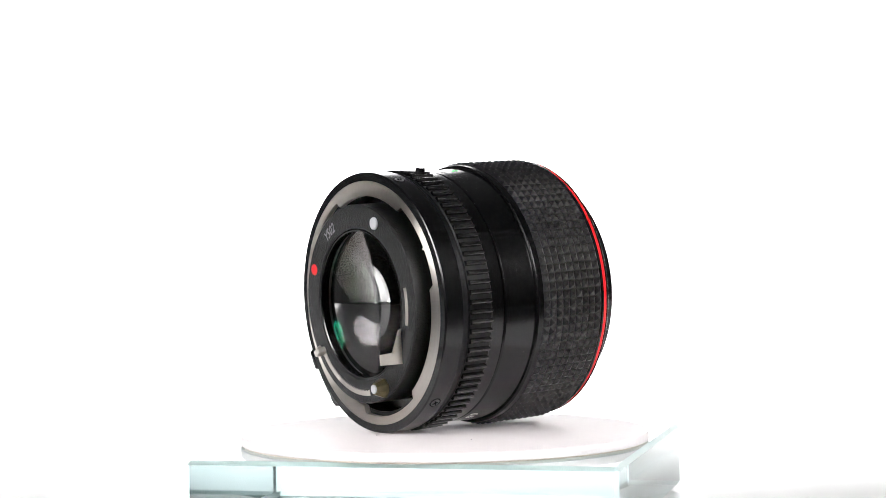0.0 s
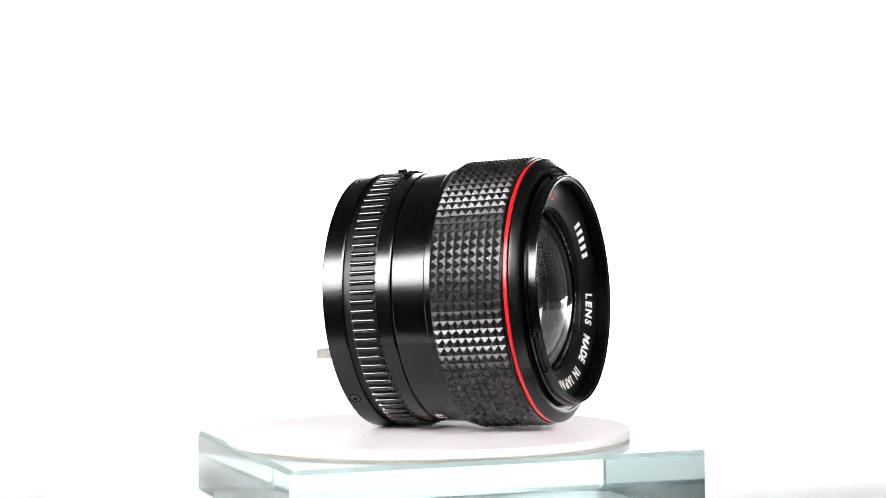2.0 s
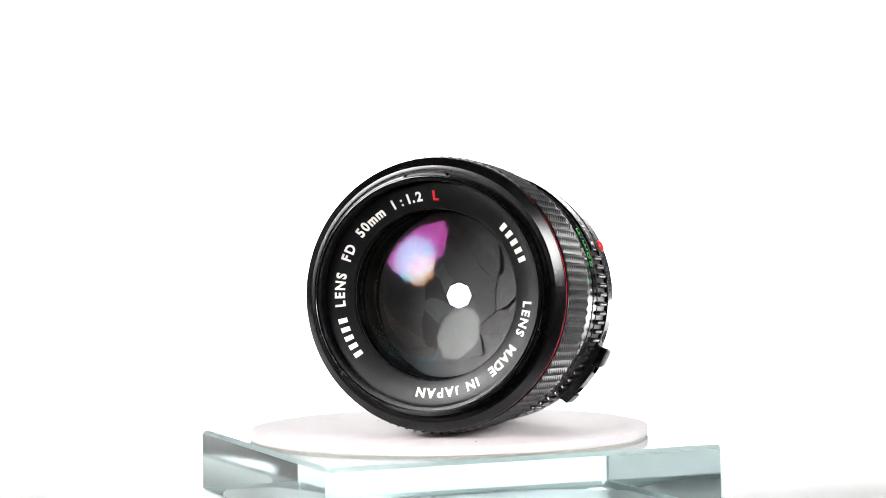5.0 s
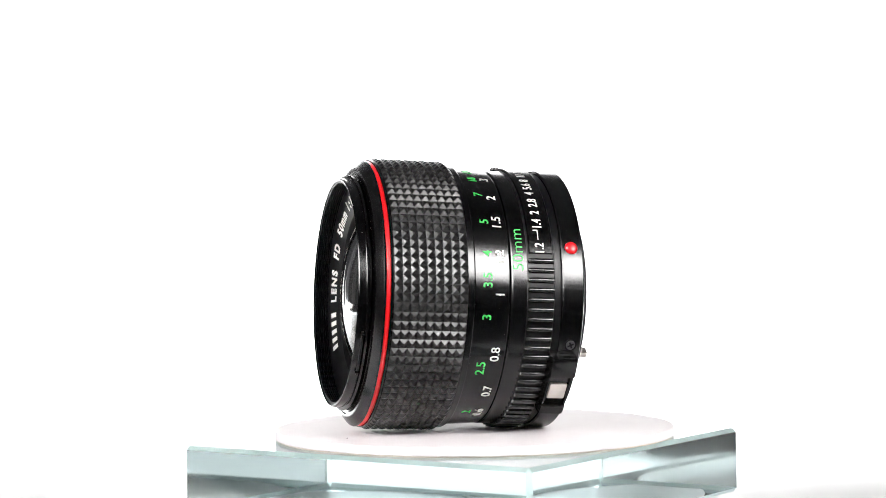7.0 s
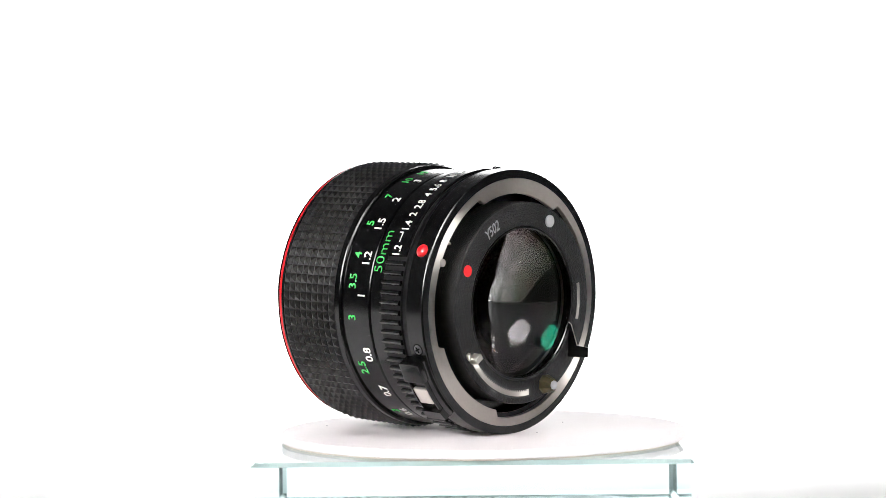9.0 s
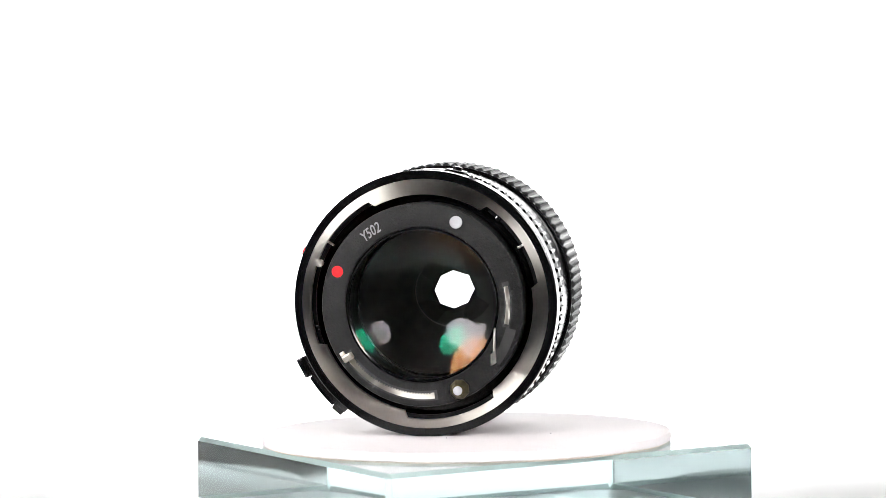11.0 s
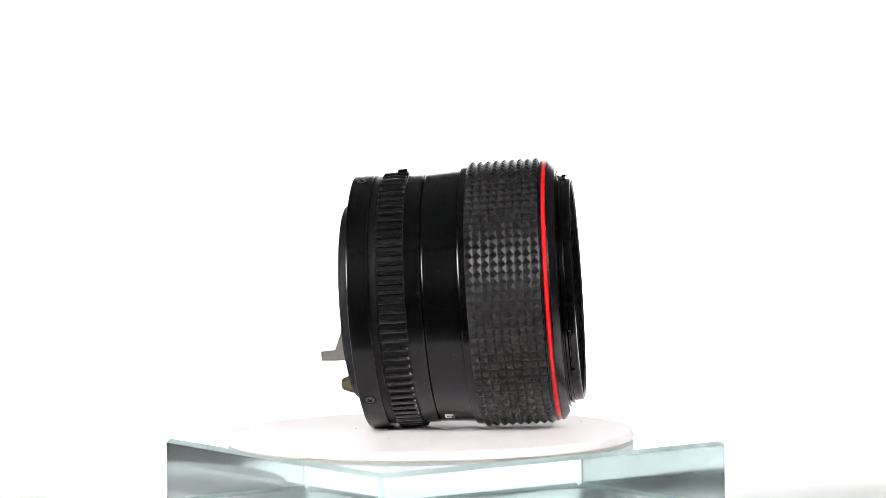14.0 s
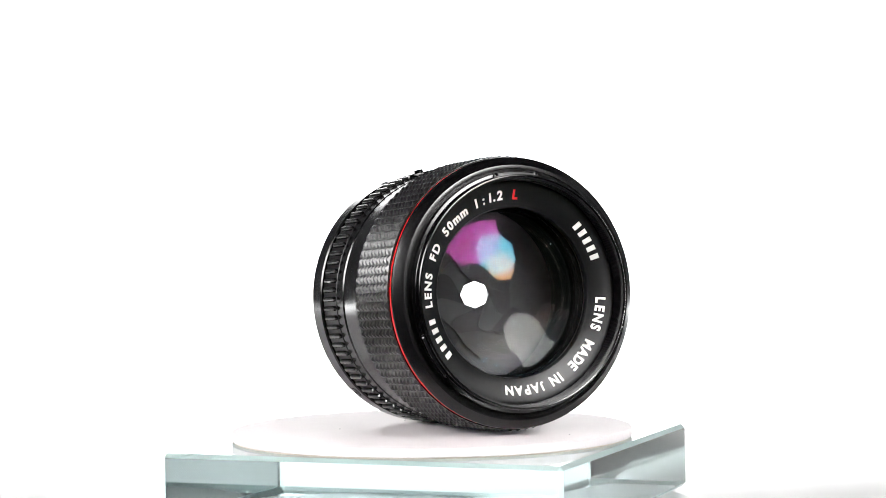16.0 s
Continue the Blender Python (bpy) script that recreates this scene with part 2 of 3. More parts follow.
def studio():
    # one sheet of white paper: flat under the turntable, then curving up behind it
    bm = bmesh.new()
    prof = [(-0.112, -0.35), (-0.112, -0.012), (-0.10, 0.0)] + [(1.5 + 0.8 * math.sin(radians(a)), 0.8 - 0.8 * math.cos(radians(a))) for a in range(0, 91, 6)] + [(2.3, 1.25)]
    rows = [[bm.verts.new((x, y, TABLE_Z + z)) for x in (-0.84, 0.84)] for y, z in prof]
    for p, q in zip(rows, rows[1:]):
        bm.faces.new((p[0], p[1], q[1], q[0]))
    ob = link_mesh("backdrop", bm, PAPER, 60, 1.0)
    sol = ob.modifiers.new("thickness", "SOLIDIFY")
    sol.thickness, sol.offset = 0.002, -1
    tagged(ob, "seamless sweep of plain white backdrop paper", "backdrop", kind="structure")
    # unseen dark room added round it, its tones set to control reflections
    for name, m, sx, sy in (("wall_west", pose(-2.8, 0.2, 1.2, 0, 90, 0), 3.4, 5.6), ("wall_east", pose(2.8, 0.2, 1.2, 0, -90, 0), 3.4, 5.6),
                            ("wall_south", pose(0, -2.6, 1.2, 90, 0, 0), 5.6, 3.4), ("wall_north", pose(0, 3.0, 1.2, 90, 0, 0), 5.6, 3.4),
                            ("ceiling", pose(0, 0.2, 2.9), 5.6, 5.6), ("floor", pose(0, 0.2, -0.5), 5.6, 5.6)):
        bm = bmesh.new()
        bmesh.ops.create_cube(bm, size=1)
        for v in bm.verts:
            v.co = m @ Vector((v.co.x * sx, v.co.y * sy, v.co.z * 0.05))
        dark = name in ("wall_south", "wall_north", "floor", "ceiling")
        tagged(link_mesh(name, bm, CURTAIN if dark else WALL, 30, 1.0), ("unseen dark studio " if dark else "unseen grey studio ") + name.split("_")[0],
               name.split("_")[0], kind="structure")


def octabox(eye, target, radius):
    """An octagonal softbox on a pole: fabric shell, lit diffuser, lip, rods."""
    top = new("octagonal_softbox")
    face = look(eye, target)

    def piece(name, bm, material, label=""):
        ob = link_mesh(name, bm, material, 20, 1.0)
        ob.parent = top
        ob.matrix_local = face
        return tagged(ob, label)
    turn = pose(0, 0, 0, 0, 0, 22.5)
    piece("diffuser", knob([(0, 0), (0, radius * 0.97)], turn, 8), DIFFUSER, "lit white octagonal diffuser cloth")
    piece("shell", knob([(-0.03, radius), (-0.03, radius * 1.02), (0.012, radius * 1.02), (0.25, 0.07), (0.32, 0.07), (0.32, 0)], turn, 8, None, False), FABRIC_AND_SHADE)
    for i in range(8):
        a = radians(22.5 + 45 * i)
        rod = knob([(0, 0.003), (0.3, 0.003)], Matrix.Translation((radius * math.cos(a) * 1.02, radius * math.sin(a) * 1.02, 0.012))
                   @ Vector((-math.cos(a) * (radius - 0.07), -math.sin(a) * (radius - 0.07), 0.24)).to_track_quat("Z", "Y").to_matrix().to_4x4(), 6)
        piece("rod", rod, FABRIC_AND_SHADE)
    hub = face @ Vector((0, 0, 0.3))
    bm = knob([(0, 0.016), (hub.z + 0.47, 0.016)], Matrix.Translation((hub.x, hub.y, -0.47)), 12)
    ob = link_mesh("stand_pole", bm, FABRIC_AND_SHADE, 30, 1.0)
    ob.parent = top
    return tagged(top, "black octagonal softbox with lit white diffuser on a pole", "softbox", "softboxes beside the table")


studio()
octabox((0.56, -0.60, 0.42), (0, 0, 0.03), 0.21)
octabox((-0.66, -0.58, 0.40), (0, 0, 0.03), 0.24)


# ---------------------------------------------------------------- turntable, glass plate, disc
def turntable():
    top = new("turntable")
    for name, prof, m in (("housing", [(-0.0364, 0.0), (-0.0364, 0.056), (-0.035, 0.058), (-0.012, 0.058), (-0.0105, 0.0565), (-0.0105, 0)], PLASTIC),
                          ("platter", [(-0.0100, 0.0), (-0.0100, 0.058), (-0.0006, 0.058), (0, 0.0574), (0, 0)], PLASTIC)):
        ob = link_mesh(name, knob(prof, Matrix.Translation((0, 0, -0.01845)), 64), m, 30, 1.0)
        ob.parent = top
    return tagged(top, "small white plastic motor turntable on white paper", "turntable")


def glass_plate():
    half, thick, c = 0.0487, 0.016, 0.001
    bm = bmesh.new()
    bmesh.ops.create_cube(bm, size=1)
    for v in bm.verts:
        v.co = Vector((v.co.x * 2 * half, v.co.y * 2 * half, v.co.z * thick))
    bmesh.ops.bevel(bm, geom=bm.edges[:], offset=c, segments=1, affect="EDGES")
    bmesh.ops.transform(bm, matrix=pose(-0.00134, -0.00463, -0.0025 - thick / 2, 0, 0, -13.91), verts=bm.verts)
    bm.normal_update()
    for f in bm.faces:
        f.material_index = 1 if f.calc_area() < 0.0004 else 0
    ob = link_mesh("glass_plate", bm, [PLATE_GLASS, BEVEL_GLASS], 5, 1.0)
    ob.visible_shadow = False
    return tagged(ob, "thick square clear greenish glass plate on turntable", "glass plate")


def disc():
    top = new("display_disc")
    at = Matrix.Translation((-0.0026, -0.0062, 0))
    R = 0.0486
    cov = link_mesh("cover", knob([(-0.0020, 0), (-0.0020, R), (-0.0003, R), (-0.0001, R - 0.0001), (0, R - 0.0004), (0, 0)], at, 128), COVER, 30, 1.0)
    base = link_mesh("board", knob([(-0.00246, 0), (-0.00246, R - 0.0006), (-0.0021, R - 0.0003), (-0.0021, 0)], at, 128), EDGE, 30, 1.0)
    rng = random.Random(5)
    for x, y in ((0.0036, -0.0278), (-0.0185, -0.0155), (0.016, 0.029)):
        r = rng.uniform(0.00012, 0.00022)
        dust = link_mesh("dust_speck", knob([(0, r), (r * 0.6, r * 0.7), (r, 0)], Matrix.Translation((x, y, 0.0)), 7), GREY_INK, 30, 1.0)
        dust.parent = top
    cov.parent = base.parent = top
    tagged(base, "pale beige fibreboard edge")
    return tagged(top, "round white leatherette covered display disc on glass plate", "disc")


# ---------------------------------------------------------------- the lens
def grip(lens):
    """The rubber sleeve: rings of small pyramids round the focusing ring."""
    s0, s1, low, high, cols, rows = 4.4, 21.5, 31.55, 32.12, 9, 94
    bm = bmesh.new()
    ds, dp = (s1 - s0) / cols, 360 / rows
    fl = 0.16
    grid = {}

    def vert(i, j, r, kind):
        key = (kind, round(i, 3), round(j % rows, 3))
        if key not in grid:
            grid[key] = bm.verts.new(around(j * dp, r, s0 + i * ds))
        return grid[key]
    for i in range(cols):
        for j in range(rows):
            c = [vert(i, j, low, "b"), vert(i + 1, j, low, "b"), vert(i + 1, j + 1, low, "b"), vert(i, j + 1, low, "b")]
            t = [bm.verts.new(around((j + 0.5 + b * fl * 0.5) * dp, high, s0 + (i + 0.5 + a * fl * 0.5) * ds))
                 for a, b in ((-1, -1), (1, -1), (1, 1), (-1, 1))]
            bm.faces.new(t)
            for k in range(4):
                bm.faces.new((c[k], c[(k + 1) % 4], t[(k + 1) % 4], t[k]))
    for i in (0, cols):
        ring = [vert(i, j, low, "b") for j in range(rows)]
        inner = [bm.verts.new(around(j * dp, 30.6, s0 + i * ds)) for j in range(rows)]
        for j in range(rows):
            n = (j + 1) % rows
            bm.faces.new((ring[j], ring[n], inner[n], inner[j]))
    return part("rubber_grip", bm, RUBBER, lens, "black rubber sleeve with pyramid knurling", 12)


def front(lens):
    body = part("focusing_ring", lathe([(21.5, 29.5), (21.5, 31.55), (21.8, 31.75), (22.2, 31.7), (22.2, 30.8), (23.35, 30.8), (23.35, 31.55), (23.7, 31.45),
                                        (23.85, 31.3), (25.1, 29.75), (25.25, 29.55), (25.3, 29.3), (25.3, 28.7), (25.0, 28.65), (25.0, 28.2), (25.5, 28.15),
                                        (25.5, 27.4), (24.9, 27.3), (24.7, 26.95), (22.4, 26.95), (22.4, 29.5)]), FRONT_PAINT, lens,
                "glossy black front ring with chamfered lip", 12)
    part("red_line", lathe([(22.21, 30.6), (22.21, 31.3), (22.45, 31.45), (23.1, 31.43), (23.34, 31.26), (23.34, 30.6)]), RED, lens, "bright red painted ring")
    # the filter mount: outer steps, thin lip, threads inside
    prof = [(25.0, 26.9), (25.9, 26.88), (25.9, 27.75), (26.1, 27.85), (26.6, 27.8), (26.75, 27.2), (26.9, 27.1), (28.5, 27.1), (28.7, 26.95), (28.75, 26.75), (28.65, 26.5)]
    s = 28.5
    while s > 25.1:
        prof += [(s, 26.5), (s - 0.12, 25.95), (s - 0.26, 25.95), (s - 0.38, 26.5)]
        s -= 0.5
    prof += [(24.6, 26.3), (24.2, 26.6), (24.2, 26.9)]
    outer = 11
    mount = part("filter_mount", lathe(prof, slots=[0] * outer + [1] * (len(prof) - outer)), [PAINT, PAINT_MATT], lens, "black threaded filter mount", 20)
    for p in (-1.0, 119.0, 239.0):
        lug = part("hood_lug", sector(26.85, 27.5, 27.0, 27.65, p - 12, p + 12, 16, None, 0.12), PAINT_MATT, mount)
        for q in (p - 10.5, p + 10.5):
            part("lug_stop", knob([(-0.2, 0.45), (0.25, 0.42), (0.4, 0.25), (0.42, 0)], outward(q, 27.6, 27.2), 10), PAINT, lug)
    face = part("name_ring", lathe([(23.35, 20.3), (25.3, 25.2), (25.2, 25.9), (24.0, 26.3), (16.6, 20.3), (16.6, 19.7), (20.2, 19.5), (22.8, 19.7), (23.2, 19.95)]), PAINT_MATT, lens,
                "black name ring with white lettering")
    for word, first, step in (("LENS", -95.5, 5.45), ("FD", -68.1, 5.6), ("50mm", -51.1, 5.5)):
        part("lettering", ring_word(word, first, step, 24.33, 22.75, 2.05), WHITE, face, "white engraved lettering")
    ratio = bmesh.new()
    for ch, p in (("1", -24.8), (":", -19.6), ("1", -15.0), (".", -12.2), ("2", -8.4)):
        ring_word(ch, p, 0, 24.33, 22.75, 2.05, ratio)
    part("lettering", ratio, WHITE, face, "white engraved lettering")
    part("lettering", ring_word("L", 1.9, 5, 24.33, 22.75, 2.05), RED_INK, face, "red engraved letter")
    for word, first, step in (("LENS", 96.2, 5.5), ("MADE", 124.2, 5.5), ("IN", 151.4, 4.6), ("JAPAN", 164.4, 5.65)):
        part("lettering", ring_word(word, first, step, 24.33, 22.75, 2.05), WHITE, face, "white engraved lettering")
    # the maker's name, drawn as plain bars
    for start in (-126.3, 49.2):
        for i in range(5):
            p = start - 1 + i * 5.4
            corners = [(-0.58, -0.98), (0.58, -0.98), (0.58, 0.98), (-0.58, 0.98)]
            bm = stamp(bmesh.new(), corners, [(0, 1, 2, 3)],
                       lambda x, y, h: around(p + math.degrees(x / 22.75), 22.75 + y, 24.34 + CONE * y + h))
            part("name_bar", bm, WHITE, face)
    return body


def barrel(lens):
    part("bevel_ring", lathe([(2.6, 28.0), (2.6, 31.0), (2.75, 31.35), (3.0, 31.45), (4.45, 31.5), (4.45, 28.0)]), PAINT, lens, "", 12)
    scale = part("distance_ring", lathe([(-5.9, 28.0), (-5.9, 30.0), (-5.7, 30.2), (-5.5, 30.28), (-0.4, 30.56), (2.65, 30.72), (2.65, 28.0)]), PAINT, lens, "black distance scale ring", 5)
    for word, phi in (("15", 14.5), ("10", 24.6), ("7", 38.0), ("5", 54.4), ("4", 69.8), ("3.5", 81.5), ("3", 97.3), ("2.5", 121.0), ("2", 150.0), ("ft", -9.5)):
        part("feet_mark", barrel_word(word, phi, -0.35, 30.57, 2.1, 1.0, 0.055), GREEN, scale, "green feet figure")
    for word, phi in (("5", 13.0), ("3", 24.4), ("2", 39.9), ("1.5", 54.2), ("1.2", 70.8), ("1", 87.5), ("0.8", 114.1), ("0.7", 134.2), ("0.6", 151.0), ("0.5", 201.0), ("m", -9.5)):
        part("metre_mark", barrel_word(word, phi, -3.3, 30.41, 2.1, 1.0, 0.055), WHITE, scale, "white metre figure")
    index = part("index_ring", lathe([(-10.1, 28.0), (-10.1, 30.1), (-9.9, 30.35), (-6.4, 30.35), (-6.1, 30.1), (-6.1, 28.0)]), SATIN, lens, "glossy black index ring", 5)
    part("focal_mark", barrel_word("50mm", 67.2, -7.6, 30.36, 2.6, 1.14, 0.0, -0.012), GREEN, index, "green focal length lettering")
    for p in (2.5, 6.5, -6.0):
        part("depth_mark", sector(-9.7, -6.8, 30.3, 30.4, p - 0.4, p + 0.4, 2), WHITE, index)
    # aperture ring with ribs and a smooth band for the figures
    ring = part("aperture_ring", lathe([(-16.2, 28.0), (-16.2, 30.3), (-16.0, 30.5), (-9.9, 30.5), (-9.6, 30.2), (-9.5, 29.0), (-9.5, 28.0)]), PAINT_MATT, lens, "ribbed black aperture ring")
    part("figure_band", sector(-15.95, -10.15, 30.2, 31.1, -14, 69.5, 40, None, 0.25), SATIN, ring, "smooth black band with white aperture figures")
    for word, phi in (("1.2", 66.8), ("1.4", 55.0), ("2", 49.3), ("2.8", 43.5), ("4", 37.3), ("5.6", 31.7), ("8", 26.3), ("11", 20.6), ("16", 14.6)):
        part("aperture_mark", barrel_word(word, phi, -12.7, 31.11, 2.1, 0.78), WHITE, ring, "white aperture figure")
    bm = sector(-12.7, -12.5, 31.0, 31.16, 58.6, 63.2, 6)
    sector(-12.7, -11.6, 31.0, 31.16, 58.4, 58.9, 2, bm)
    part("aperture_bracket", bm, WHITE, ring)
    rib = bmesh.new()
    # a rounded bar, its round nose to the front
    outline = [(-15.9, -0.62), (-10.5, -0.62), (-10.05, -0.45), (-9.8, 0.0), (-10.05, 0.45), (-10.5, 0.62), (-15.9, 0.62)]
    lo = [rib.verts.new((x, y, 30.3)) for x, y in outline]
    mid = [rib.verts.new((x, y * 0.92, 30.95)) for x, y in outline]
    hi = [rib.verts.new((x * 0.985 - 0.2, y * 0.42, 31.25)) for x, y in outline]
    for p, q in ((lo, mid), (mid, hi)):
        for i in range(len(outline)):
            n = (i + 1) % len(outline)
            rib.faces.new((p[i], p[n], q[n], q[i]))
    rib.faces.new(hi)
    first = part("rib", rib, RIB, ring, "", 60)
    n = 65
    for i in range(n):
        ob = first if i == 0 else new("rib", first.data)
        ob.parent = ring
        ob.matrix_local = pose(0, 0, 0, -(72.5 + 4.21 * i), 0, 0)
    # lock button on the aperture ring
    m = outward(-12, 30.8, -11.3)
    part("lock_button", knob([(0, 1.15), (1.15, 1.15), (1.3, 1.0), (1.3, 0)], m), PAINT, ring)
    part("button_seat", box(outward(-12, 30.6, -12.8), 6.0, 4.6, 0.75, 0.25), PAINT, ring)
    return ring


def screw(parent, phi):
    m = outward(phi, 30.98, -20.7)
    part("screw_seat", knob([(-0.3, 1.4), (0.03, 1.4), (0.03, 0)], m), BAFFLE_AND_SHADE, parent)
    head = part("screw", knob([(-0.3, 1.12), (0.08, 1.12), (0.16, 0.95), (0.2, 0.6), (0.22, 0)], m), SCREW, parent, "small black cross-head screw")
    # the cross is not cut: proud black bars paint its shade
    bm = box(m @ pose(0, 0, 0.19, 0, 0, 25), 1.5, 0.36, 0.08, 0.02)
    part("slot", bm, BAFFLE_AND_SHADE, head)
    part("slot", box(m @ pose(0, 0, 0.19, 0, 0, 115), 1.5, 0.36, 0.08, 0.02), BAFFLE_AND_SHADE, head)


def mount(lens):
    part("rear_collar", lathe([(-18.1, 28.0), (-18.1, 30.2), (-16.3, 30.2), (-16.3, 28.0)]), PAINT_MATT, lens)
    ring = part("breech_ring", lathe([(-23.2, 29.0), (-23.2, 30.7), (-23.05, 30.93), (-22.85, 31.0), (-18.3, 31.0), (-18.0, 30.7), (-18.0, 27.0), (-20.5, 27.0), (-20.5, 29.0)]), SATIN, lens,
                "satin black breech lock ring", 12)
    part("mount_dot", knob([(-0.3, 1.55), (0.1, 1.55), (0.45, 1.35), (0.7, 0.95), (0.82, 0.5), (0.85, 0)], outward(66.4, 30.95, -20.4)), RED, ring, "domed red alignment dot")
    for p in (108.4, -21.7, -137.0):
        screw(ring, p)
    # steel bayonet ring with three wide tabs
    bm = bmesh.new()
    tabs = ((-32, 26), (-142, -82), (111, 168))
    steps = 180
    rows = []
    for i in range(steps):
        p = -180 + 360 * i / steps
        r = 25.4 if any(a <= p <= b for a, b in tabs) else 27.0
        rows.append([bm.verts.new(around(p, r, -23.25)), bm.verts.new(around(p, 28.95, -23.25)), bm.verts.new(around(p, 29.15, -23.05)),
                     bm.verts.new(around(p, 29.15, -21.9)), bm.verts.new(around(p, r, -21.9))])
    for i in range(steps):
        a, b = rows[i], rows[(i + 1) % steps]
        for k in range(5):
            bm.faces.new((a[k], a[(k + 1) % 5], b[(k + 1) % 5], b[k]))
    part("bayonet_ring", bm, STEEL, lens, "brushed steel bayonet ring with tabs", 25)
    part("mount_well", lathe([(-18.2, 23.2), (-18.2, 27.1), (-21.8, 27.1), (-21.8, 27.3), (-18.0, 27.3), (-18.0, 23.2)]), PAINT, lens)
    inner = part("rear_barrel", lathe([(-18.1, 22.0), (-18.1, 23.6), (-25.7, 23.6), (-25.95, 23.4), (-26.0, 23.1), (-26.0, 18.2), (-25.8, 17.95), (-25.3, 17.75), (-24.9, 17.7),
                                       (-20.0, 17.3), (-20.0, 22.0)]), CRINKLE, lens, "crinkle black rear barrel face")
    inner.matrix_local = LENS_POSE @ pose(-0.0003, 0, 0)
    part("glass_retainer", lathe([(-25.75, 17.3), (-25.9, 17.5), (-25.9, 17.9), (-24.0, 17.9), (-24.0, 17.3)]), PAINT, inner, "thin glossy black retaining ring")
    part("coupling_pin", knob([(-0.2, 1.45), (0.35, 1.45), (0.5, 1.3), (0.5, 0)], facing(-24, 20.8, -26.0, -1)), PIN_GREY, inner, "flat grey metal pin")
    part("red_spot", knob([(-0.1, 1.35), (0.06, 1.35), (0.06, 0)], facing(68, 21.2, -26.0, -1)), RED_INK, inner, "flat red spot")
    post = part("signal_post", knob([(-0.5, 2.4), (0.5, 2.35), (2.6, 1.45), (2.6, 0)], facing(-156.5, 21.2, -26.0, -1), 8), BRASS, inner, "faceted dull brass post", 10)
    part("post_tip", knob([(-0.2, 1.05), (0.3, 1.05), (0.35, 0.95), (0.35, 0)], facing(-156.5, 21.2, -28.6, -1)), PIN_GREY, post)
    # the curved slot: its shade a proud black rim, steel track with a toothed edge, small lever at its end
    slot = part("arc_slot_shade", sector(-26.04, -25.7, 19.85, 22.15, 121, 189, 32, None, 0.03), FABRIC_AND_SHADE, inner, "raised black strip for the shade in a curved slot")
    part("slot_track", sector(-26.12, -25.7, 20.35, 21.75, 126, 187, 32, None, 0.05), STEEL, slot, "curved polished steel track")
    teeth = bmesh.new()
    for i in range(30):
        sector(-26.15, -25.8, 20.25, 20.62, 130 + i * 1.85, 130.9 + i * 1.85, 1, teeth)
    part("track_teeth", teeth, FABRIC_AND_SHADE, slot)
    part("aperture_lever", box(facing(124.5, 21.1, -25.9, -1), 1.5, 2.3, 2.3, 0.2), CHROME, inner, "small polished steel lever")
    part("lever_foot", box(facing(121.5, 22.0, -25.9, -1), 1.6, 1.1, 0.7, 0.15), CHROME, inner)
    # short slots, not cut: raised black strips paint the shade inside them
    groove_shade = part("lever_slot_shade", sector(-26.04, -25.7, 19.3, 20.95, -105, -75, 14, None, 0.03), FABRIC_AND_SHADE, inner, "raised black strip for the shade in a short slot")
    part("signal_strip", sector(-26.1, -25.7, 19.6, 20.6, -103, -78, 12, None, 0.05), STEEL, groove_shade)
    part("lever_slot_shade", sector(-26.04, -25.7, 20.2, 22.6, -128, -105, 10, None, 0.03), FABRIC_AND_SHADE, inner)
    # bent signal lever: a thin plate that stands out of its slot
    bm = bmesh.new()
    shape = [(-25.6, -5.2), (-26.6, -5.6), (-28.6, -10.6), (-32.0, -10.8), (-32.0, -13.2), (-25.6, -13.4)]
    a = [bm.verts.new((x, -17.1, z)) for x, z in shape]
    b = [bm.verts.new((x, -16.75, z)) for x, z in shape]
    bm.faces.new(a)
    bm.faces.new(b[::-1]).material_index = 1
    for i in range(len(shape)):
        n = (i + 1) % len(shape)
        bm.faces.new((a[i], b[i], b[n], a[n]))
    part("stop_down_lever", bm, [CHROME, PAINT_MATT], inner, "bent steel lever, bright outside and black inside")
    part("date_code", rear_word("Y502", 33.8, 20.7, 2.35), GREY_INK, inner, "stamped date code")
    # release latch on the breech ring
    latch = part("release_latch", sector(-15.9, -22.4, 30.2, 32.2, 112.5, 142.5, 16, None, 0.25), RIB, lens, "black release latch with steel button")
    part("latch_block", box(outward(117.0, 31.6, -19.3), 6.1, 5.0, 2.2, 0.45), SATIN, latch)
    part("latch_frame", sector(-16.2, -16.9, 31.9, 33.0, 121.5, 136.5, 8, None, 0.15), SATIN, latch)
    part("latch_frame", sector(-21.3, -22.0, 31.9, 33.0, 121.5, 136.5, 8, None, 0.15), SATIN, latch)
    part("latch_lip", sector(-15.9, -22.2, 31.6, 33.5, 136.2, 142.0, 6, None, 0.35), SATIN, latch)
    part("latch_button", box(outward(129, 32.0, -19.1), 4.2, 4.5, 1.0, 0.35), CHROME, latch, "square satin steel button")
    # small stops and screws inside the mount
    well = part("well_wall", lathe([(-21.9, 26.0), (-21.9, 27.05), (-21.5, 27.05), (-21.5, 26.0)]), PAINT_MATT, lens)
    for p in (57, -60):
        part("stop_blade", box(facing(p, 26.2, -21.8, -1), 0.5, 1.7, 0.7, 0.1), CHROME, well)
    for p, r in ((102, 26.3), (114, 26.3), (-42, 26.2)):
        part("well_screw", knob([(-0.2, 0.7), (0.15, 0.65), (0.25, 0.4), (0.25, 0)], facing(p, r, -21.9, -1), 12), RIB, well)
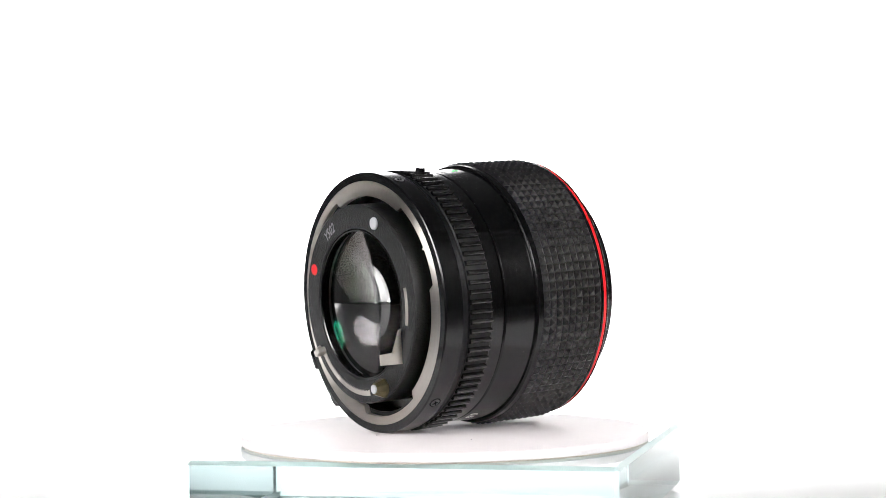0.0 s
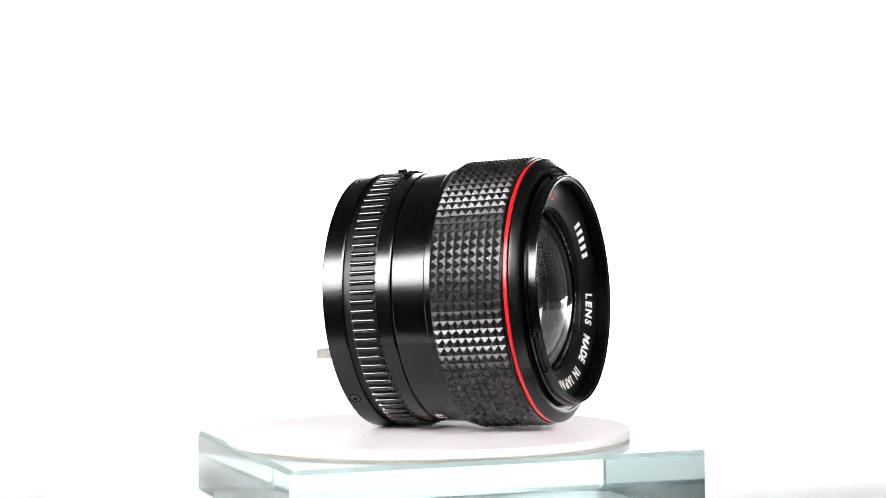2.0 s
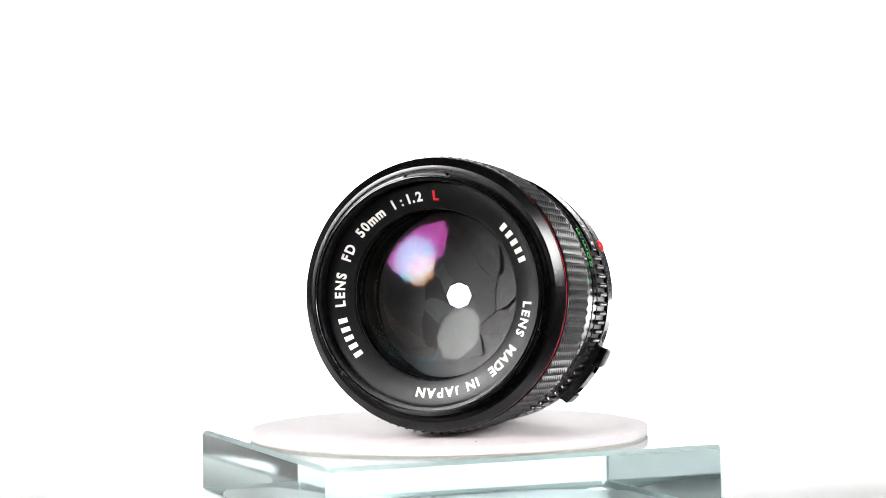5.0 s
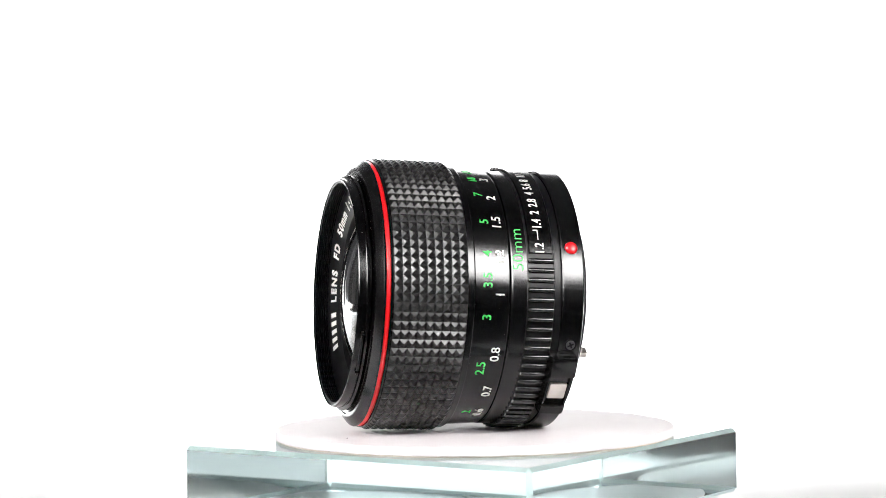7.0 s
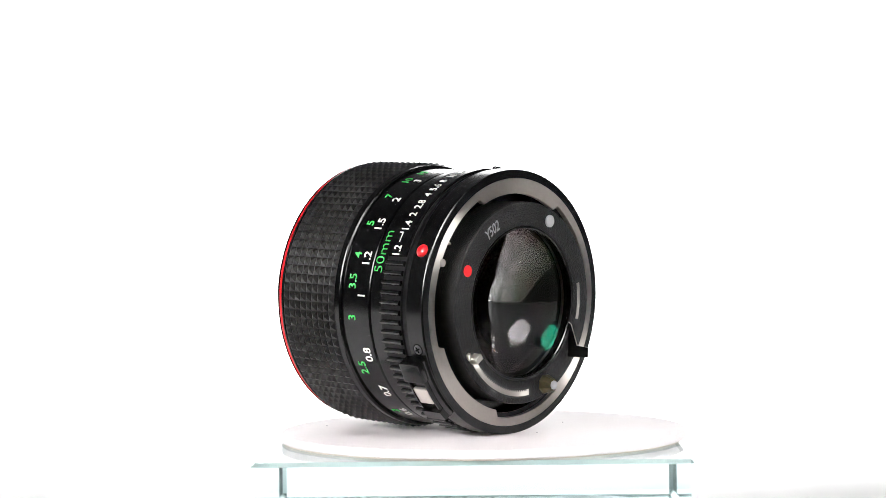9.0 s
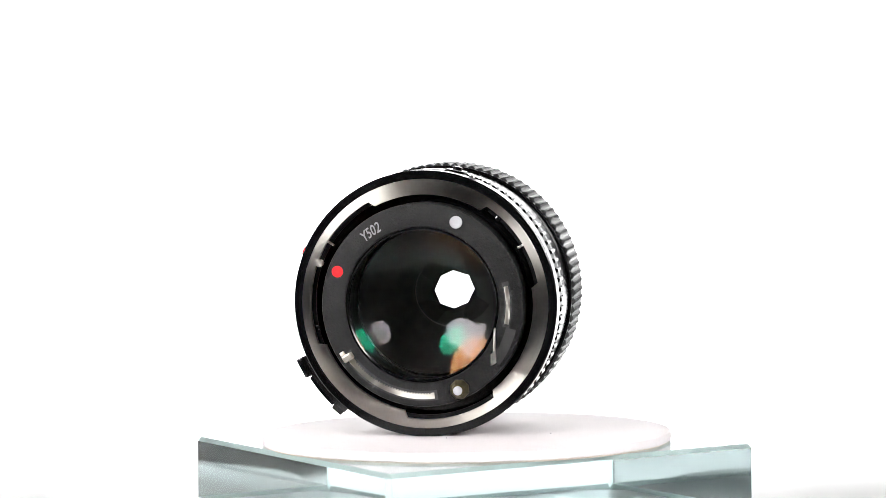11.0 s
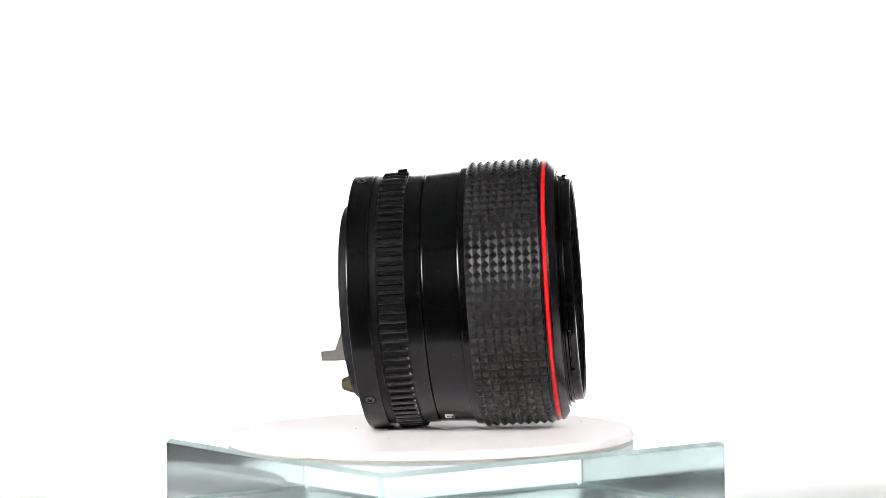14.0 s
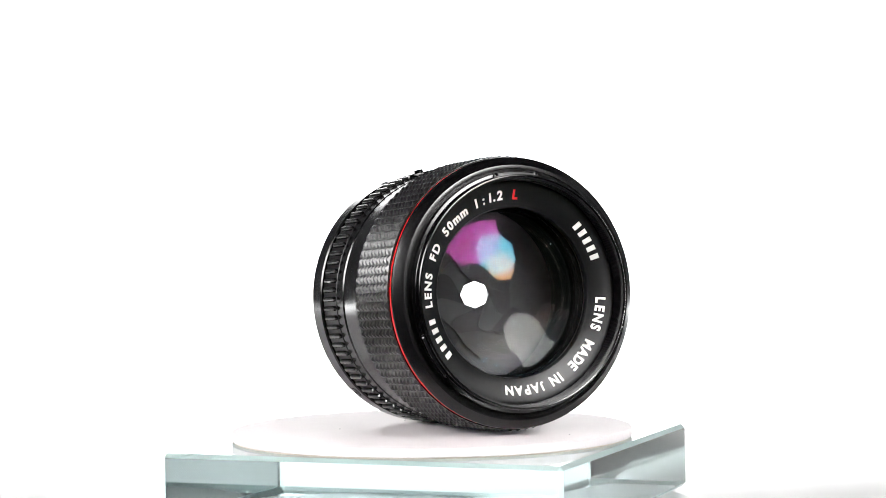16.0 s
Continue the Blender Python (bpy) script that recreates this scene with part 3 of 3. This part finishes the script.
    part("index_pin", knob([(-0.5, 0.9), (1.2, 0.9), (1.2, 0)], facing(68.5, 26.6, -22.2, -1)), STEEL, lens)


def rear_word(text, phi, r, size=1.9):
    bm = bmesh.new()
    for i, ch in enumerate(text):
        vs, fs = glyphs(ch, size)
        c = phi - (i - (len(text) - 1) / 2) * 3.5
        stamp(bm, vs, fs, lambda x, y, h: around(c - math.degrees((x * 0.72 + y * 0.18) / r), r + y, -26.02 - h))
    return bm


def cap(radius, edge, s, way, n=10):
    """Points of a spherical cap from its rim to its apex; way: 1 bulges to the front, -1 to the back."""
    big = abs(radius)
    sag = lambda r: big - math.sqrt(big * big - r * r)
    return [(s + way * (sag(edge) - sag(edge * (n - i) / n)), edge * (n - i) / n) for i in range(n + 1)]


def element(name, lens, edge, s_front, r_front, way_front, s_back, r_back, way_back, coat_front, coat_back, label):
    """A solid glass element: front cap, back cap and a ground black rim."""
    f = cap(r_front, edge, s_front, way_front)
    b = cap(r_back, edge, s_back, way_back)[::-1]
    prof = f + b
    slots = [0] * (len(f) - 1) + [2] + [1] * (len(b) - 1) + [2]
    # f runs from the rim to the apex; b from the apex to the rim
    bm = lathe(prof, 96, True, None, slots)
    ob = part(name, bm, [coat_front, coat_back, BAFFLE_AND_SHADE], lens, label, 40)
    ob.visible_shadow = False
    return ob


def optics(lens):
    tube = part("inner_tube", lathe([(16.5, 20.2), (16.5, 21.5), (-19.9, 21.5), (-19.9, 17.2), (-19.0, 17.6), (-8.0, 18.2), (6.0, 19.2)]), BAFFLE_AND_SHADE, lens, "matt black inner tube")
    element("front_element", lens, 19.9, 21.9, 46, 1, 17.9, 35, 1, FRONT_COAT, AMBER_COAT, "coated convex front glass")
    part("lens_cell", lathe([(17.2, 19.8), (17.75, 19.2), (17.6, 18.95), (14.5, 18.9), (14.5, 19.8)]), BAFFLE_AND_SHADE, tube)
    element("second_element", lens, 18.8, 16.9, 140, 1, 14.8, 85, -1, MAGENTA_COAT, GREY_COAT, "coated convex inner glass")
    element("third_element", lens, 15.2, -14.2, 29, 1, -16.0, 27, 1, DIM_COAT, PALE_COAT, "coated curved inner glass")
    element("fourth_element", lens, 16.4, -19.0, 420, 1, -19.5, 420, 1, DIM_COAT, ORANGE_COAT, "thin coated inner glass")
    element("rear_element", lens, 17.5, -22.0, 72, 1, -24.3, 85, -1, TEAL_COAT, DIM_COAT, "coated rear glass")
    iris = part("iris_plate", lathe([(2.1, 5.5), (2.1, 18.9), (1.7, 18.9), (1.7, 5.5)]), BLADE, lens)
    # eight overlapping blades that leave an octagonal hole
    hole = 2.55
    pts = [(-2.4, hole), (3.4, hole)] + [(4.6 + 1.9 * math.sin(radians(a)), hole + 1.9 - 1.9 * math.cos(radians(a))) for a in range(0, 181, 30)]
    pts += [(1.0, hole + 5.2), (-2.0, hole + 7.4), (-6.5, hole + 9.0), (-9.0, hole + 7.0), (-7.4, hole + 4.0), (-4.6, hole + 1.2)]
    for i in range(8):
        bm = bmesh.new()
        lo = [bm.verts.new((2.20 + 0.03 * (x + 9) / 9, x, z)) for x, z in pts]
        hi = [bm.verts.new((2.26 + 0.06 * (x + 9) / 9, x, z)) for x, z in pts]
        bm.faces.new(lo)
        bm.faces.new(hi[::-1])
        for k in range(len(pts)):
            n = (k + 1) % len(pts)
            bm.faces.new((lo[k], hi[k], hi[n], lo[n]))
        bmesh.ops.transform(bm, matrix=pose(0.1 * i, 0, 0, 45 * i + 22.5, 0, 0), verts=bm.verts)
        part("iris_blade", bm, BLADE, iris, "dark grey iris blade")


def camera_lens():
    lens = new("camera_lens")
    grip(lens)
    front(lens)
    barrel(lens)
    mount(lens)
    optics(lens)
    return tagged(lens, "black fifty millimetre camera lens with red ring lying on disc", "lens")


base, plate, stage, lens = turntable(), glass_plate(), disc(), camera_lens()


# ---------------------------------------------------------------- what moves
def motions():
    rows = [(t / 2, pose(0, 0, 0, 0, 0, SPIN * t / 2)) for t in range(33)]
    for thing in (lens, stage, plate):
        walk(thing, rows)


motions()
